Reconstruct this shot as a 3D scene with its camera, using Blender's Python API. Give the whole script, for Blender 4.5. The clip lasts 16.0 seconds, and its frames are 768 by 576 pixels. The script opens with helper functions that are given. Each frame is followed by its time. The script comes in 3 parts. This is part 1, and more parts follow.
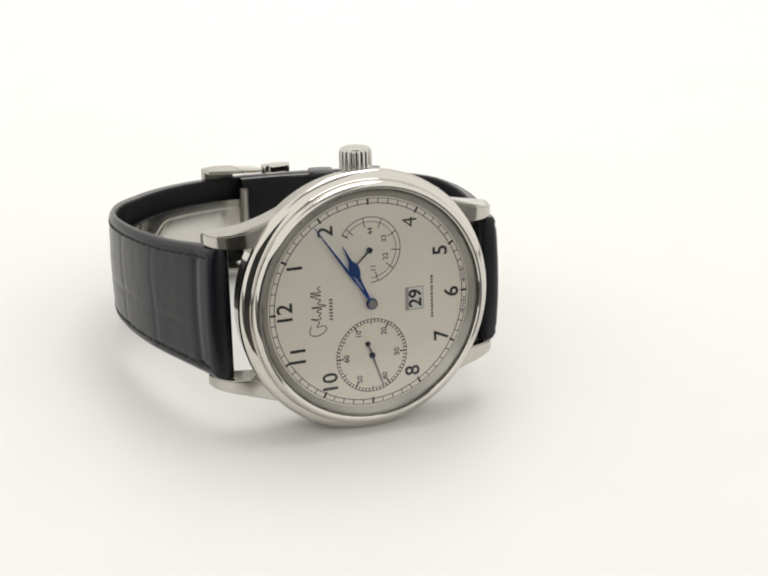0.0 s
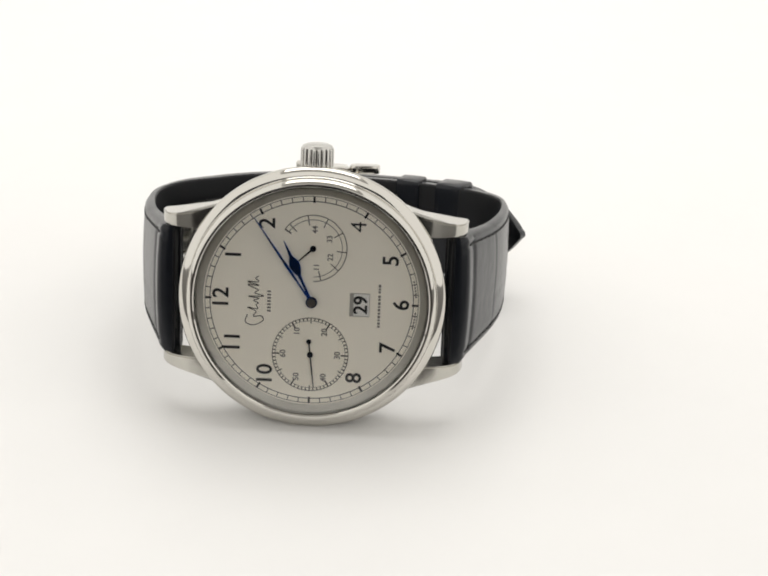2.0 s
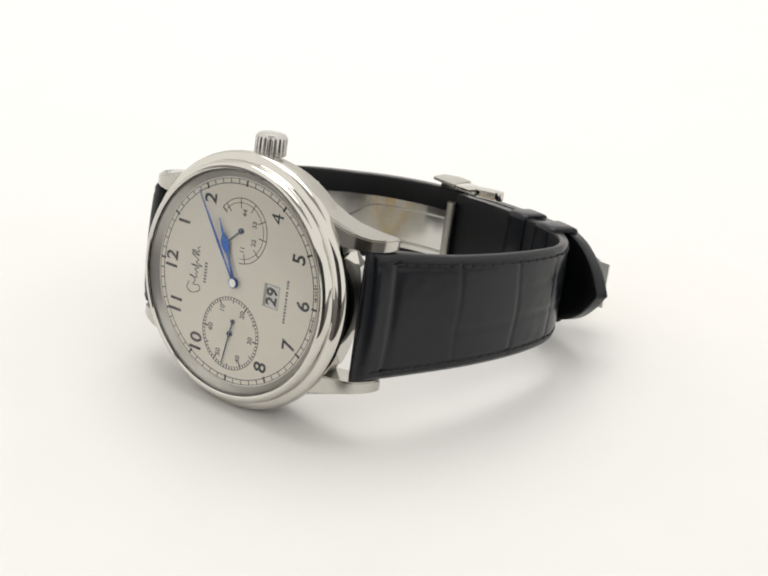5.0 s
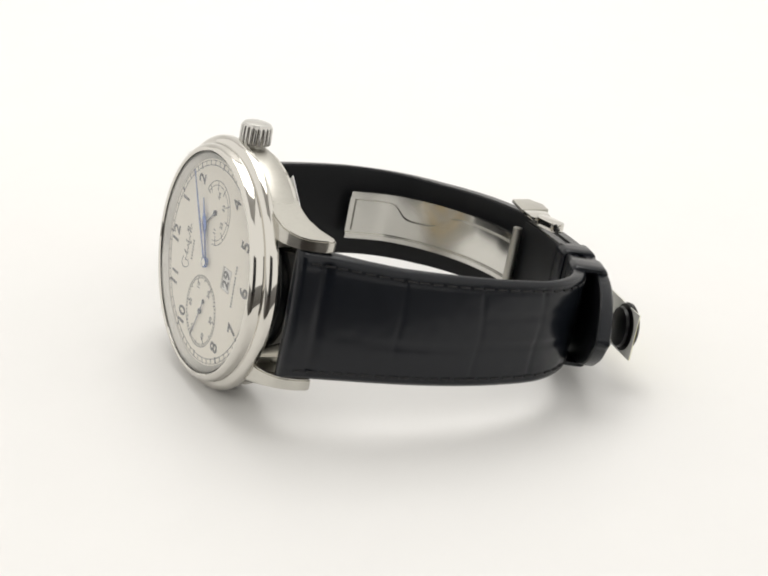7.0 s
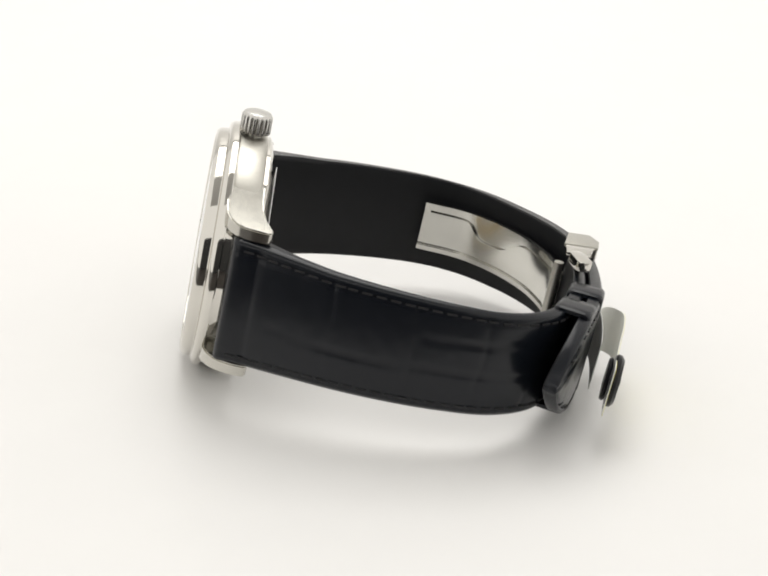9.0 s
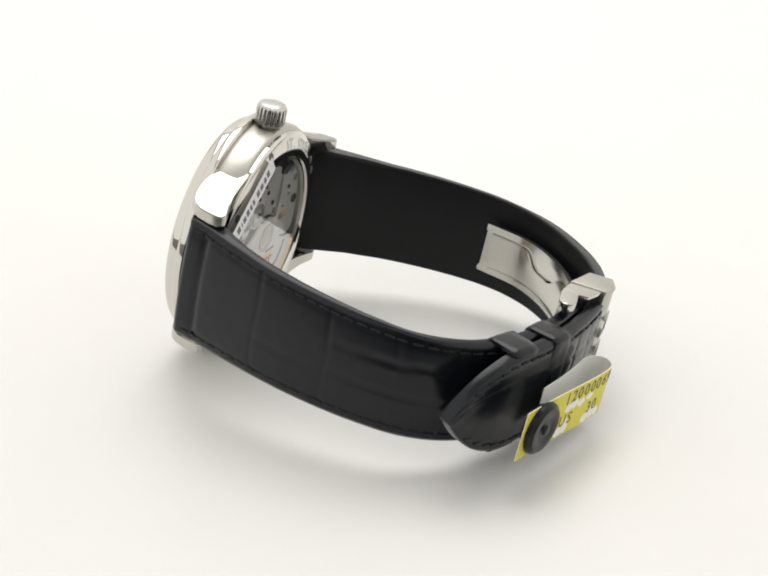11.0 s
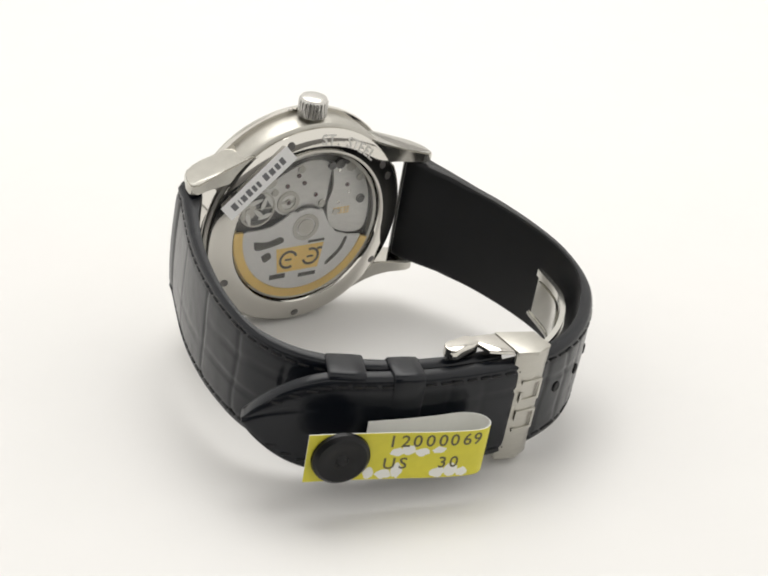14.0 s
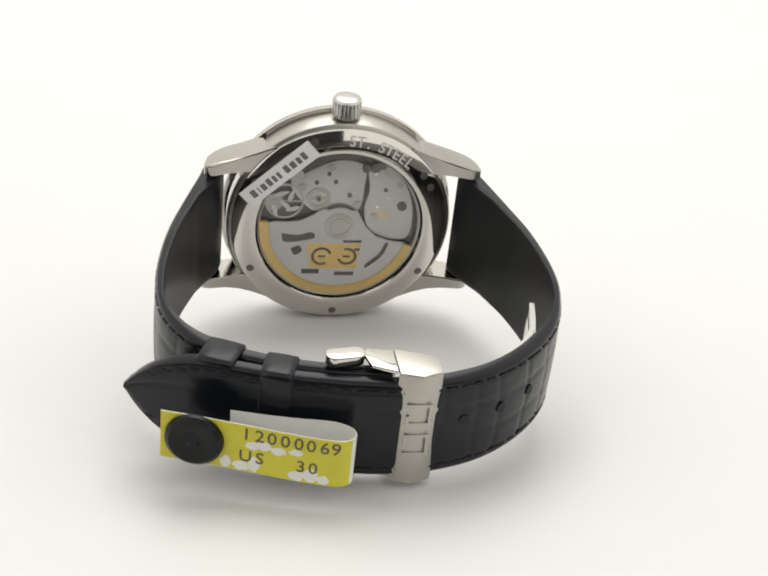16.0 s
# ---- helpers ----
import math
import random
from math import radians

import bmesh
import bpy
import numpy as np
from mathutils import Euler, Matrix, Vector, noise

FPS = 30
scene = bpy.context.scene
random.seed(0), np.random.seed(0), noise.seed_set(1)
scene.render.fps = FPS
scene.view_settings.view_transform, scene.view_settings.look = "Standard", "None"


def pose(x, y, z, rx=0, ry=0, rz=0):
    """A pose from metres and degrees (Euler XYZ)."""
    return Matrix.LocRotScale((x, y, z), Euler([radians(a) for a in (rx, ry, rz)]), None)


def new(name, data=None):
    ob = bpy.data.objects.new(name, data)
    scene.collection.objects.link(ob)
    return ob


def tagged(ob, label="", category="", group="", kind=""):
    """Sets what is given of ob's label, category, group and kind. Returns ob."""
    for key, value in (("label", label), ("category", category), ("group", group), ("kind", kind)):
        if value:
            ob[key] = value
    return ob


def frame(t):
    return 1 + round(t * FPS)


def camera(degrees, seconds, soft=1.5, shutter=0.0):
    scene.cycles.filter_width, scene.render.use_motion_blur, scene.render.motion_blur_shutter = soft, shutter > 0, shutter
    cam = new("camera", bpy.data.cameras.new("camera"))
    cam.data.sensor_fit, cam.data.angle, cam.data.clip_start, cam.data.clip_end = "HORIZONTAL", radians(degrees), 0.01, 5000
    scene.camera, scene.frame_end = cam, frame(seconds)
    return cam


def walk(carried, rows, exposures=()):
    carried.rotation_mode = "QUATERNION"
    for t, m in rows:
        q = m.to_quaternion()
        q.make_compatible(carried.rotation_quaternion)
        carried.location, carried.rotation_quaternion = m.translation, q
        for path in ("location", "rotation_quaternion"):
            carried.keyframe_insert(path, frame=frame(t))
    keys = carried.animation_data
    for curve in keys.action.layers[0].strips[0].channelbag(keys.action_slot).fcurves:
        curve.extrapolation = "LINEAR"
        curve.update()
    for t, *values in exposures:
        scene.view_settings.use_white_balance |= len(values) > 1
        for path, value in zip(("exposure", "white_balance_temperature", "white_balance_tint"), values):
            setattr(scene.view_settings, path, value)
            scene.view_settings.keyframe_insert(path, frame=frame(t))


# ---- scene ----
# ---------------------------------------------------------------- camera
cam = camera(29.472, 16.0, soft=2.0)
EYE = pose(0, -0.24356, 0.12169, 66.385, 0, -2.164) @ pose(0, 0, 0, 0, 0, 3.376)
walk(cam, [(0.0, EYE), (16.0, EYE)])

# ---------------------------------------------------------------- light
world = bpy.data.worlds.new("world")
scene.world = world
world.use_nodes = True
world.node_tree.nodes["Background"].inputs[0].default_value = (1.0, 0.975, 0.93, 1)
world.node_tree.nodes["Background"].inputs[1].default_value = 1.09


def area(name, m, sx, sy, power, colour=(1.0, 0.985, 0.955)):
    lamp = bpy.data.lights.new(name, "AREA")
    lamp.shape, lamp.size, lamp.size_y, lamp.energy, lamp.color = "RECTANGLE", sx, sy, power, colour
    ob = new(name, lamp)
    ob.matrix_world = m
    return ob


area("ceiling_panel_lamp", pose(0, 0.30, 0.74), 0.54, 0.60, 3.7)
scene.view_settings.exposure = 0.0


# ---------------------------------------------------------------- materials
def material(name, colour, rough=0.5, metal=0.0, vary=0.0, scale=400.0, bump=0.0, bump_scale=2000.0, stretch=(1, 1, 1), coat=0.0,
             rough_vary=0.0, spec=0.5):
    m = bpy.data.materials.new(name)
    m.use_nodes = True
    nt = m.node_tree
    b = nt.nodes["Principled BSDF"]
    b.inputs["Base Color"].default_value = (*colour, 1)
    b.inputs["Roughness"].default_value = rough
    b.inputs["Metallic"].default_value = metal
    b.inputs["Coat Weight"].default_value = coat
    b.inputs["Specular IOR Level"].default_value = spec
    tc = nt.nodes.new("ShaderNodeTexCoord")
    mp = nt.nodes.new("ShaderNodeMapping")
    mp.inputs["Scale"].default_value = stretch
    nt.links.new(tc.outputs["Object"], mp.inputs["Vector"])

    def tex(sc, detail):
        n = nt.nodes.new("ShaderNodeTexNoise")
        n.inputs["Scale"].default_value = sc
        n.inputs["Detail"].default_value = detail
        nt.links.new(mp.outputs["Vector"], n.inputs["Vector"])
        return n.outputs["Fac"]

    if vary:
        low = tex(scale * 0.17, 3)
        high = tex(scale, 5)
        add = nt.nodes.new("ShaderNodeMath")
        add.operation = "ADD"
        nt.links.new(low, add.inputs[0])
        nt.links.new(high, add.inputs[1])
        ramp = nt.nodes.new("ShaderNodeMapRange")
        ramp.inputs["From Min"].default_value, ramp.inputs["From Max"].default_value = 0.7, 1.3
        nt.links.new(add.outputs[0], ramp.inputs["Value"])
        mix = nt.nodes.new("ShaderNodeMix")
        mix.data_type = "RGBA"
        other = tuple(c * (1 - vary) for c in colour)
        mix.inputs["A"].default_value = (*colour, 1)
        mix.inputs["B"].default_value = (*other, 1)
        nt.links.new(ramp.outputs["Result"], mix.inputs["Factor"])
        nt.links.new(mix.outputs["Result"], b.inputs["Base Color"])
    if rough_vary:
        r = nt.nodes.new("ShaderNodeMapRange")
        r.inputs["To Min"].default_value, r.inputs["To Max"].default_value = rough - rough_vary, rough + rough_vary
        nt.links.new(tex(scale * 0.6, 4), r.inputs["Value"])
        nt.links.new(r.outputs["Result"], b.inputs["Roughness"])
    if bump:
        bp = nt.nodes.new("ShaderNodeBump")
        bp.inputs["Strength"].default_value = bump
        bp.inputs["Distance"].default_value = 0.00015
        nt.links.new(tex(bump_scale, 4), bp.inputs["Height"])
        nt.links.new(bp.outputs["Normal"], b.inputs["Normal"])
    return m


def glass(name, ior=1.5):
    m = bpy.data.materials.new(name)
    m.use_nodes = True
    b = m.node_tree.nodes["Principled BSDF"]
    b.inputs["Base Color"].default_value = (1, 1, 1, 1)
    b.inputs["Roughness"].default_value = 0.0
    b.inputs["Transmission Weight"].default_value = 1.0
    b.inputs["IOR"].default_value = ior
    return m


STEEL = material("polished_steel", (0.64, 0.62, 0.575), 0.06, 1.0, rough_vary=0.03, scale=300)
BRUSHED = material("brushed_steel", (0.52, 0.505, 0.46), 0.38, 1.0, vary=0.08, scale=1500, stretch=(1, 1, 8), rough_vary=0.05, bump=0.03)
LUG = material("satin_lug_steel", (0.54, 0.525, 0.48), 0.12, 1.0, vary=0.08, scale=1500, rough_vary=0.05)
CROWN = material("crown_steel", (0.60, 0.59, 0.56), 0.22, 1.0, vary=0.06, scale=1500)
SATIN = material("satin_steel", (0.64, 0.63, 0.59), 0.15, 1.0, vary=0.06, scale=1500, rough_vary=0.04)
DIAL = material("silver_dial", (0.95, 0.90, 0.785), 0.40, 0.0, vary=0.03, scale=4000, bump=0.02, bump_scale=9000)
SUBDIAL = material("subdial_silver", (0.93, 0.88, 0.76), 0.38, 0.0, vary=0.03, scale=4000)
INK = material("black_print", (0.012, 0.012, 0.013), 0.4)
GREY_INK = material("grey_print", (0.17, 0.16, 0.15), 0.5)
BLUE = material("blued_steel", (0.02, 0.095, 0.36), 0.10, 1.0)
# blued steel again, its colour darkened to carry the dark reflection on small hands
BLUE_DARK_REFLECT = material("blued_steel_dark_reflection", (0.05, 0.06, 0.09), 0.15, 1.0)
DATE_EDGE_SHADE = material("date_window_edge_shade", (0.40, 0.385, 0.35), 0.4, 0.4)
WHITE_DISC = material("date_white", (0.80, 0.79, 0.75), 0.5)
LEATHER = material("black_alligator_leather", (0.006, 0.0075, 0.011), 0.25, vary=0.15, scale=900, bump=0.04, bump_scale=2600, rough_vary=0.02, spec=0.33)
LINING = material("black_calf_lining", (0.005, 0.0055, 0.007), 0.42, vary=0.25, scale=1500, bump=0.12, bump_scale=5000, spec=0.28)
THREAD = material("black_thread", (0.008, 0.008, 0.009), 0.7, bump=0.3, bump_scale=6000)
LETTER = material("matt_engraving", (0.66, 0.65, 0.62), 0.6, 0.3)
GROOVE = material("engraved_dark", (0.16, 0.155, 0.15), 0.45, 0.8)
# mainplate colour darkened to hold the shadows between the bridges
PLATE = material("mainplate_with_shade", (0.13, 0.125, 0.115), 0.38, 1.0, vary=0.35, scale=1800)
BRIDGE = material("rhodium_bridge", (0.82, 0.81, 0.77), 0.34, 0.35, vary=0.12, scale=2200, bump=0.1, bump_scale=3500, stretch=(1, 1, 3))
ROTOR = material("frosted_rotor", (0.92, 0.91, 0.88), 0.48, 0.05, vary=0.06, scale=3500, bump=0.05, bump_scale=9000)
GOLD = material("gold_rotor_rim", (0.95, 0.67, 0.22), 0.32, 0.45, vary=0.12, scale=1500)
RUBY = material("ruby_jewel", (0.10, 0.035, 0.04), 0.15, coat=0.6)
STICKER = material("white_sticker_paper", (0.89, 0.89, 0.89), 0.55, vary=0.03, scale=1200)
STICKER_PRINT = material("sticker_print", (0.16, 0.16, 0.17), 0.6)
PAPER_Y = material("yellow_label_paper", (0.66, 0.60, 0.045), 0.5, vary=0.1, scale=700)
PAPER_W = material("white_label_paper", (0.78, 0.78, 0.74), 0.55, vary=0.04, scale=900)
LABEL_PRINT = material("label_print", (0.11, 0.10, 0.05), 0.6)
BLACK_PLASTIC = material("black_plastic", (0.006, 0.006, 0.007), 0.28, vary=0.2, scale=900, spec=0.25)
TABLE = material("white_table_sheet", (0.75, 0.744, 0.733), 0.45, vary=0.015, scale=60, spec=0.4)
TENT = material("white_tent_fabric", (0.85, 0.845, 0.835), 0.8, vary=0.02, scale=50, bump=0.1, bump_scale=600)
REFLECTION_DARK = material("dark_grey_reflection_panel", (0.035, 0.035, 0.036), 0.8, vary=0.2, scale=20)
DARK_TABLE = material("dark_table_wood", (0.035, 0.028, 0.024), 0.5, vary=0.4, scale=30, stretch=(1, 9, 1))
CRYSTAL = glass("sapphire_crystal", 1.38)


# ---------------------------------------------------------------- mesh helpers, in millimetres
def part(name, bm, mat, parent=None, label="", smooth=35):
    """Links a bmesh, given in millimetres, as one mesh object under its thing."""
    bmesh.ops.recalc_face_normals(bm, faces=bm.faces)
    bmesh.ops.scale(bm, vec=(0.001,) * 3, verts=bm.verts)
    limit = radians(smooth)
    for f in bm.faces:
        f.smooth = True
    for e in bm.edges:
        e.smooth = len(e.link_faces) == 2 and e.calc_face_angle(0) < limit
    me = bpy.data.meshes.new(name)
    bm.to_mesh(me)
    bm.free()
    me.materials.append(mat)
    ob = new(name, me)
    ob.parent = parent
    return tagged(ob, label)


def join(*bms):
    out = bmesh.new()
    for b in bms:
        me = bpy.data.meshes.new("tmp")
        b.to_mesh(me)
        out.from_mesh(me)
        bpy.data.meshes.remove(me)
        b.free()
    return out


def moved(bm, m):
    bmesh.ops.transform(bm, matrix=m, verts=bm.verts)
    return bm


def turn_y(a):
    """Turns a piece that points to twelve clockwise on the dial by a degrees."""
    return Matrix.Rotation(radians(a), 4, "Y")


def lathe(profile, n=96, closed=True):
    """Turns (radius, y) points round the y axis."""
    bm = bmesh.new()
    rings = []
    for r, y in profile:
        if r < 1e-6:
            rings.append([bm.verts.new((0, y, 0))] * n)
        else:
            rings.append([bm.verts.new((r * math.cos(2 * math.pi * k / n), y, r * math.sin(2 * math.pi * k / n))) for k in range(n)])
    pairs = list(zip(rings, rings[1:] + rings[:1])) if closed else list(zip(rings, rings[1:]))
    for a, b in pairs:
        for k in range(n):
            j = (k + 1) % n
            vs = []
            for v in (a[k], a[j], b[j], b[k]):
                if v not in vs:
                    vs.append(v)
            if len(vs) > 2:
                bm.faces.new(vs)
    return bm


def prism(points, a, b, axis="y", bevel=0.0):
    """A plate with the given outline: (x, z) points between y = a and b, or (x, y) points between z = a and b."""
    bm = bmesh.new()
    put = (lambda p, h: (p[0], h, p[1])) if axis == "y" else (lambda p, h: (p[0], p[1], h))
    low = [bm.verts.new(put(p, a)) for p in points]
    top = [bm.verts.new(put(p, b)) for p in points]
    bm.faces.new(low)
    bm.faces.new(top[::-1])
    n = len(points)
    for k in range(n):
        bm.faces.new((low[k], low[(k + 1) % n], top[(k + 1) % n], top[k]))
    if bevel:
        bmesh.ops.recalc_face_normals(bm, faces=bm.faces)
        bmesh.ops.bevel(bm, geom=bm.edges[:], offset=bevel, segments=2, affect="EDGES", profile=0.6)
    return bm


def arc(r, a0, a1, n=24, cx=0.0, cz=0.0):
    """Points on an arc; angles run clockwise on the dial from twelve."""
    out = []
    for k in range(n + 1):
        a = radians(a0 + (a1 - a0) * k / n)
        out.append((cx - r * math.cos(a), cz + r * math.sin(a)))
    return out


def band(r0, r1, a0, a1, y0, y1, n=48, cx=0.0, cz=0.0):
    return prism(arc(r0, a0, a1, n, cx, cz) + arc(r1, a1, a0, n, cx, cz), y0, y1)


def box(x0, x1, y0, y1, z0, z1, bevel=0.0):
    return prism([(x0, y0), (x1, y0), (x1, y1), (x0, y1)], z0, z1, "z", bevel)


def disc(r, y0, y1, cx=0.0, cz=0.0, n=24):
    return moved(lathe([(0, y0), (r, y0), (r, y1), (0, y1)], n, False), Matrix.Translation((cx, 0, cz)))


def rounded(hx, hz, r, n=5):
    """Outline of a rounded rectangle."""
    out = []
    for sx, sz, a0 in ((1, 1, 0), (-1, 1, 90), (-1, -1, 180), (1, -1, 270)):
        for k in range(n + 1):
            a = radians(a0 + 90 * k / n)
            out.append((sx * (hx - r) + r * math.cos(a), sz * (hz - r) + r * math.sin(a)))
    return out


def words(text, size, depth=0.03, bold=0.0):
    """Letters in the built-in font, centred, lying in x (reading) and y (up)."""
    cu = bpy.data.curves.new("words", "FONT")
    cu.body, cu.size, cu.extrude, cu.align_x, cu.align_y = text, size, depth, "CENTER", "CENTER"
    cu.resolution_u, cu.offset = 3, bold
    ob = new("words", cu)
    me = bpy.data.meshes.new_from_object(ob.evaluated_get(bpy.context.evaluated_depsgraph_get()))
    bm = bmesh.new()
    bm.from_mesh(me)
    bpy.data.objects.remove(ob)
    bpy.data.meshes.remove(me)
    bpy.data.curves.remove(cu)
    return bm


def on_dial(x, z, y, a=0.0):
    """Pose of letters on the dial, reading towards three with twelve above."""
    return Matrix.Translation((x, y, z)) @ turn_y(a) @ Matrix(((0, -1, 0, 0), (0, 0, -1, 0), (1, 0, 0, 0), (0, 0, 0, 1)))


def spline(points, n):
    """Evenly spaced points and tangents on a smooth curve through (x, y) points."""
    p = [Vector(q) for q in points]
    p = [2 * p[0] - p[1]] + p + [2 * p[-1] - p[-2]]
    fine = []
    for i in range(1, len(p) - 2):
        for k in range(24):
            t = k / 24
            a, b, c, d = p[i - 1:i + 3]
            fine.append(0.5 * (2 * b + (c - a) * t + (2 * a - 5 * b + 4 * c - d) * t * t + (3 * b - a - 3 * c + d) * t ** 3))
    fine.append(p[-2])
    run = [0.0]
    for a, b in zip(fine, fine[1:]):
        run.append(run[-1] + (b - a).length)
    out = []
    for k in range(n + 1):
        s = run[-1] * k / n
        j = min(max(i for i in range(len(run)) if run[i] <= s + 1e-9), len(fine) - 2)
        u = (s - run[j]) / max(run[j + 1] - run[j], 1e-9)
        t = (fine[min(j + 2, len(fine) - 1)] - fine[max(j - 1, 0)]).normalized()
        out.append((fine[j].lerp(fine[j + 1], u), t, s))
    return out, run[-1]


# ---------------------------------------------------------------- the photo table and its tent
def sheet(name, mat, points, x0, x1, label, thick=3.0):
    """A bent sheet: (y, z) outline swept across x, with thickness."""
    bm = bmesh.new()
    rows = []
    for y, z in points:
        rows.append([bm.verts.new((x, y, z)) for x in (x0, x1)])
    for a, b in zip(rows, rows[1:]):
        bm.faces.new((a[0], a[1], b[1], b[0]))
    bm.normal_update()
    bmesh.ops.solidify(bm, geom=bm.faces[:], thickness=thick)
    ob = part(name, bm, mat, None, label, 40)
    return tagged(ob, kind="structure")


sweep = [(-80, 0), (450, 0)] + [(450 + 200 * math.sin(radians(a)), 200 - 200 * math.cos(radians(a))) for a in range(6, 91, 6)] + [(650, 760)]
floor = sheet("floor", TABLE, sweep, -620, 620, "seamless white table sheet curving up into a backdrop", 4)
# unseen low dark panel, added behind the camera so polished steel reflects black
tagged(part("wall_south", box(-330, 150, -560, -540, -5, 300), REFLECTION_DARK, None, "unseen dark grey panel added behind the camera to darken steel reflections"), kind="structure")
tagged(part("ceiling", box(-314, 314, -450, 656, 762, 774), TENT, None, "white fabric diffuser over the table"), kind="structure")
tagged(part("table", box(-1400, 1400, -1500, 1500, -30, -5), DARK_TABLE, None, "dark wooden table under the light tent"), kind="structure")

# ---------------------------------------------------------------- the watch
watch = tagged(new("wristwatch"), "steel wristwatch with silver dial and black alligator strap, resting on edge", "watch")

# case middle, bezel, lugs, crown
part("case_middle", lathe([(19.0, 1.2), (21.1, 1.2), (21.3, 1.7), (21.4, 1.9), (21.4, 6.2), (21.1, 6.9), (20.4, 7.3), (19.0, 7.3)], 128), BRUSHED, watch, "satin-brushed steel case middle")
part("bezel", lathe([(19.35, -1.2), (19.42, -1.62), (19.6, -1.79), (19.95, -1.79), (20.3, -1.6), (20.55, -1.3), (20.68, -0.95), (20.78, 0.1), (20.86, 0.22), (21.35, 0.32), (21.85, 0.55), (22.15, 0.9),
                     (22.28, 1.3), (22.3, 2.0), (22.1, 2.2), (19.35, 2.2)], 192), STEEL, watch, "polished two-step steel bezel", 28)
part("inner_flange", lathe([(17.95, -0.05), (19.3, -1.25), (19.4, -1.2), (19.4, -0.05)], 128), BRUSHED, watch, "sloping steel ring round the dial")
cry = part("front_crystal", lathe([(0, -1.75), (10, -1.73), (17, -1.62), (19.25, -1.48), (19.33, -1.35), (19.28, -0.98), (0, -0.95)], 96, False), CRYSTAL, watch, "clear sapphire crystal")
cry.visible_shadow = False


for a in (0, 180):
    part("lug_recess", band(21.3, 21.5, a - 27, a + 27, 1.75, 6.6, 40), STEEL, watch, "polished case flank between the lugs")


def lug(sx, sz):
    side = [(12.5, 1.6), (16.0, 1.5), (18.5, 1.6), (20.6, 1.8), (22.5, 2.5), (24.0, 3.5), (25.0, 4.9), (25.6, 6.7), (25.9, 8.7), (25.6, 9.4), (24.4, 9.6), (21.0, 8.4), (18.5, 7.8), (16.0, 7.6), (12.5, 7.6)]
    bm = prism([(sx * x, y) for x, y in side], sz * 11.15, sz * 14.9, "z")
    # the outer flank leaves the case in a hollow curve and runs on towards the tip
    for v in bm.verts:
        if abs(v.co.z) > 12:
            x = abs(v.co.x)
            v.co.z = sz * (13.1 + 2.3 * max(0.0, (25.8 - x) / 10.5) ** 1.7)
    bmesh.ops.recalc_face_normals(bm, faces=bm.faces)
    bmesh.ops.bevel(bm, geom=[e for e in bm.edges if e.calc_face_angle(0) > 0.7], offset=0.22, segments=2, affect="EDGES")
    return bm


for sx in (-1, 1):
    for sz in (-1, 1):
        part("lug", lug(sx, sz), LUG, watch, "polished curved steel lug")
    bar = moved(lathe([(0, -11.2), (0.7, -11.2), (0.7, 11.2), (0, 11.2)], 12, False), Matrix.Translation((sx * 23.9, 6.0, 0)) @ Matrix.Rotation(radians(90), 4, "X"))
    part("spring_bar", bar, STEEL, watch, "thin steel spring bar")


def crown():
    n, teeth = 240, 20
    bm = bmesh.new()
    rings = []
    for z, r, flute in ((21.0, 1.7, 0), (21.75, 1.7, 0), (21.8, 2.5, 0), (22.0, 2.75, 1), (24.7, 2.75, 1), (25.0, 2.62, 0), (25.4, 2.35, 0), (25.6, 1.8, 0), (25.7, 0.9, 0)):
        ring = []
        for k in range(n):
            a = 2 * math.pi * k / n
            rr = r - (0.30 * (0.5 + 0.5 * math.cos(a * teeth)) ** 3 if flute else 0)
            ring.append(bm.verts.new((rr * math.cos(a), 4.6 + rr * math.sin(a), z)))
        rings.append(ring)
    for a, b in zip(rings, rings[1:]):
        for k in range(n):
            bm.faces.new((a[k], a[(k + 1) % n], b[(k + 1) % n], b[k]))
    bm.faces.new(rings[-1])
    return bm


part("crown", crown(), CROWN, watch, "fluted steel winding crown", 30)

# dial
dial = part("dial", lathe([(0, 0), (18.2, 0), (18.2, 0.5), (0, 0.5)], 96, False), DIAL, watch, "silver-grained dial with black arabic numerals")
for h, t in ((12, "12"), (1, "1"), (2, "2"), (4, "4"), (5, "5"), (6, "6"), (7, "7"), (8, "8"), (10, "10"), (11, "11")):
    a = radians(30 * h)
    r = 14.95
    part("numeral", moved(words(t, 3.75, bold=-0.02 if t == "4" else 0.05), on_dial(-r * math.cos(a), r * math.sin(a), -0.05)), INK, dial, "", 20)


def ticks(cx, cz, r0, r1, count, wide, every=0, r0b=0, wideb=0, a0=0, a1=360, y=-0.04):
    bms = []
    for k in range(count):
        a = a0 + (a1 - a0) * k / count
        main = every and k % every == 0
        w, ra = (wideb, r0b) if main else (wide, r0)
        b = prism([(-r1, -w / 2), (-ra, -w / 2), (-ra, w / 2), (-r1, w / 2)], y, 0.0)
        bms.append(moved(b, Matrix.Translation((cx, 0, cz)) @ turn_y(a)))
    return join(*bms)


part("minute_track", join(band(16.78, 16.9, 0, 360, -0.04, 0, 120), band(17.62, 17.7, 0, 360, -0.04, 0, 120), ticks(0, 0, 16.9, 17.65, 60, 0.13, 5, 16.6, 0.36)), INK, dial, "printed minute ring")

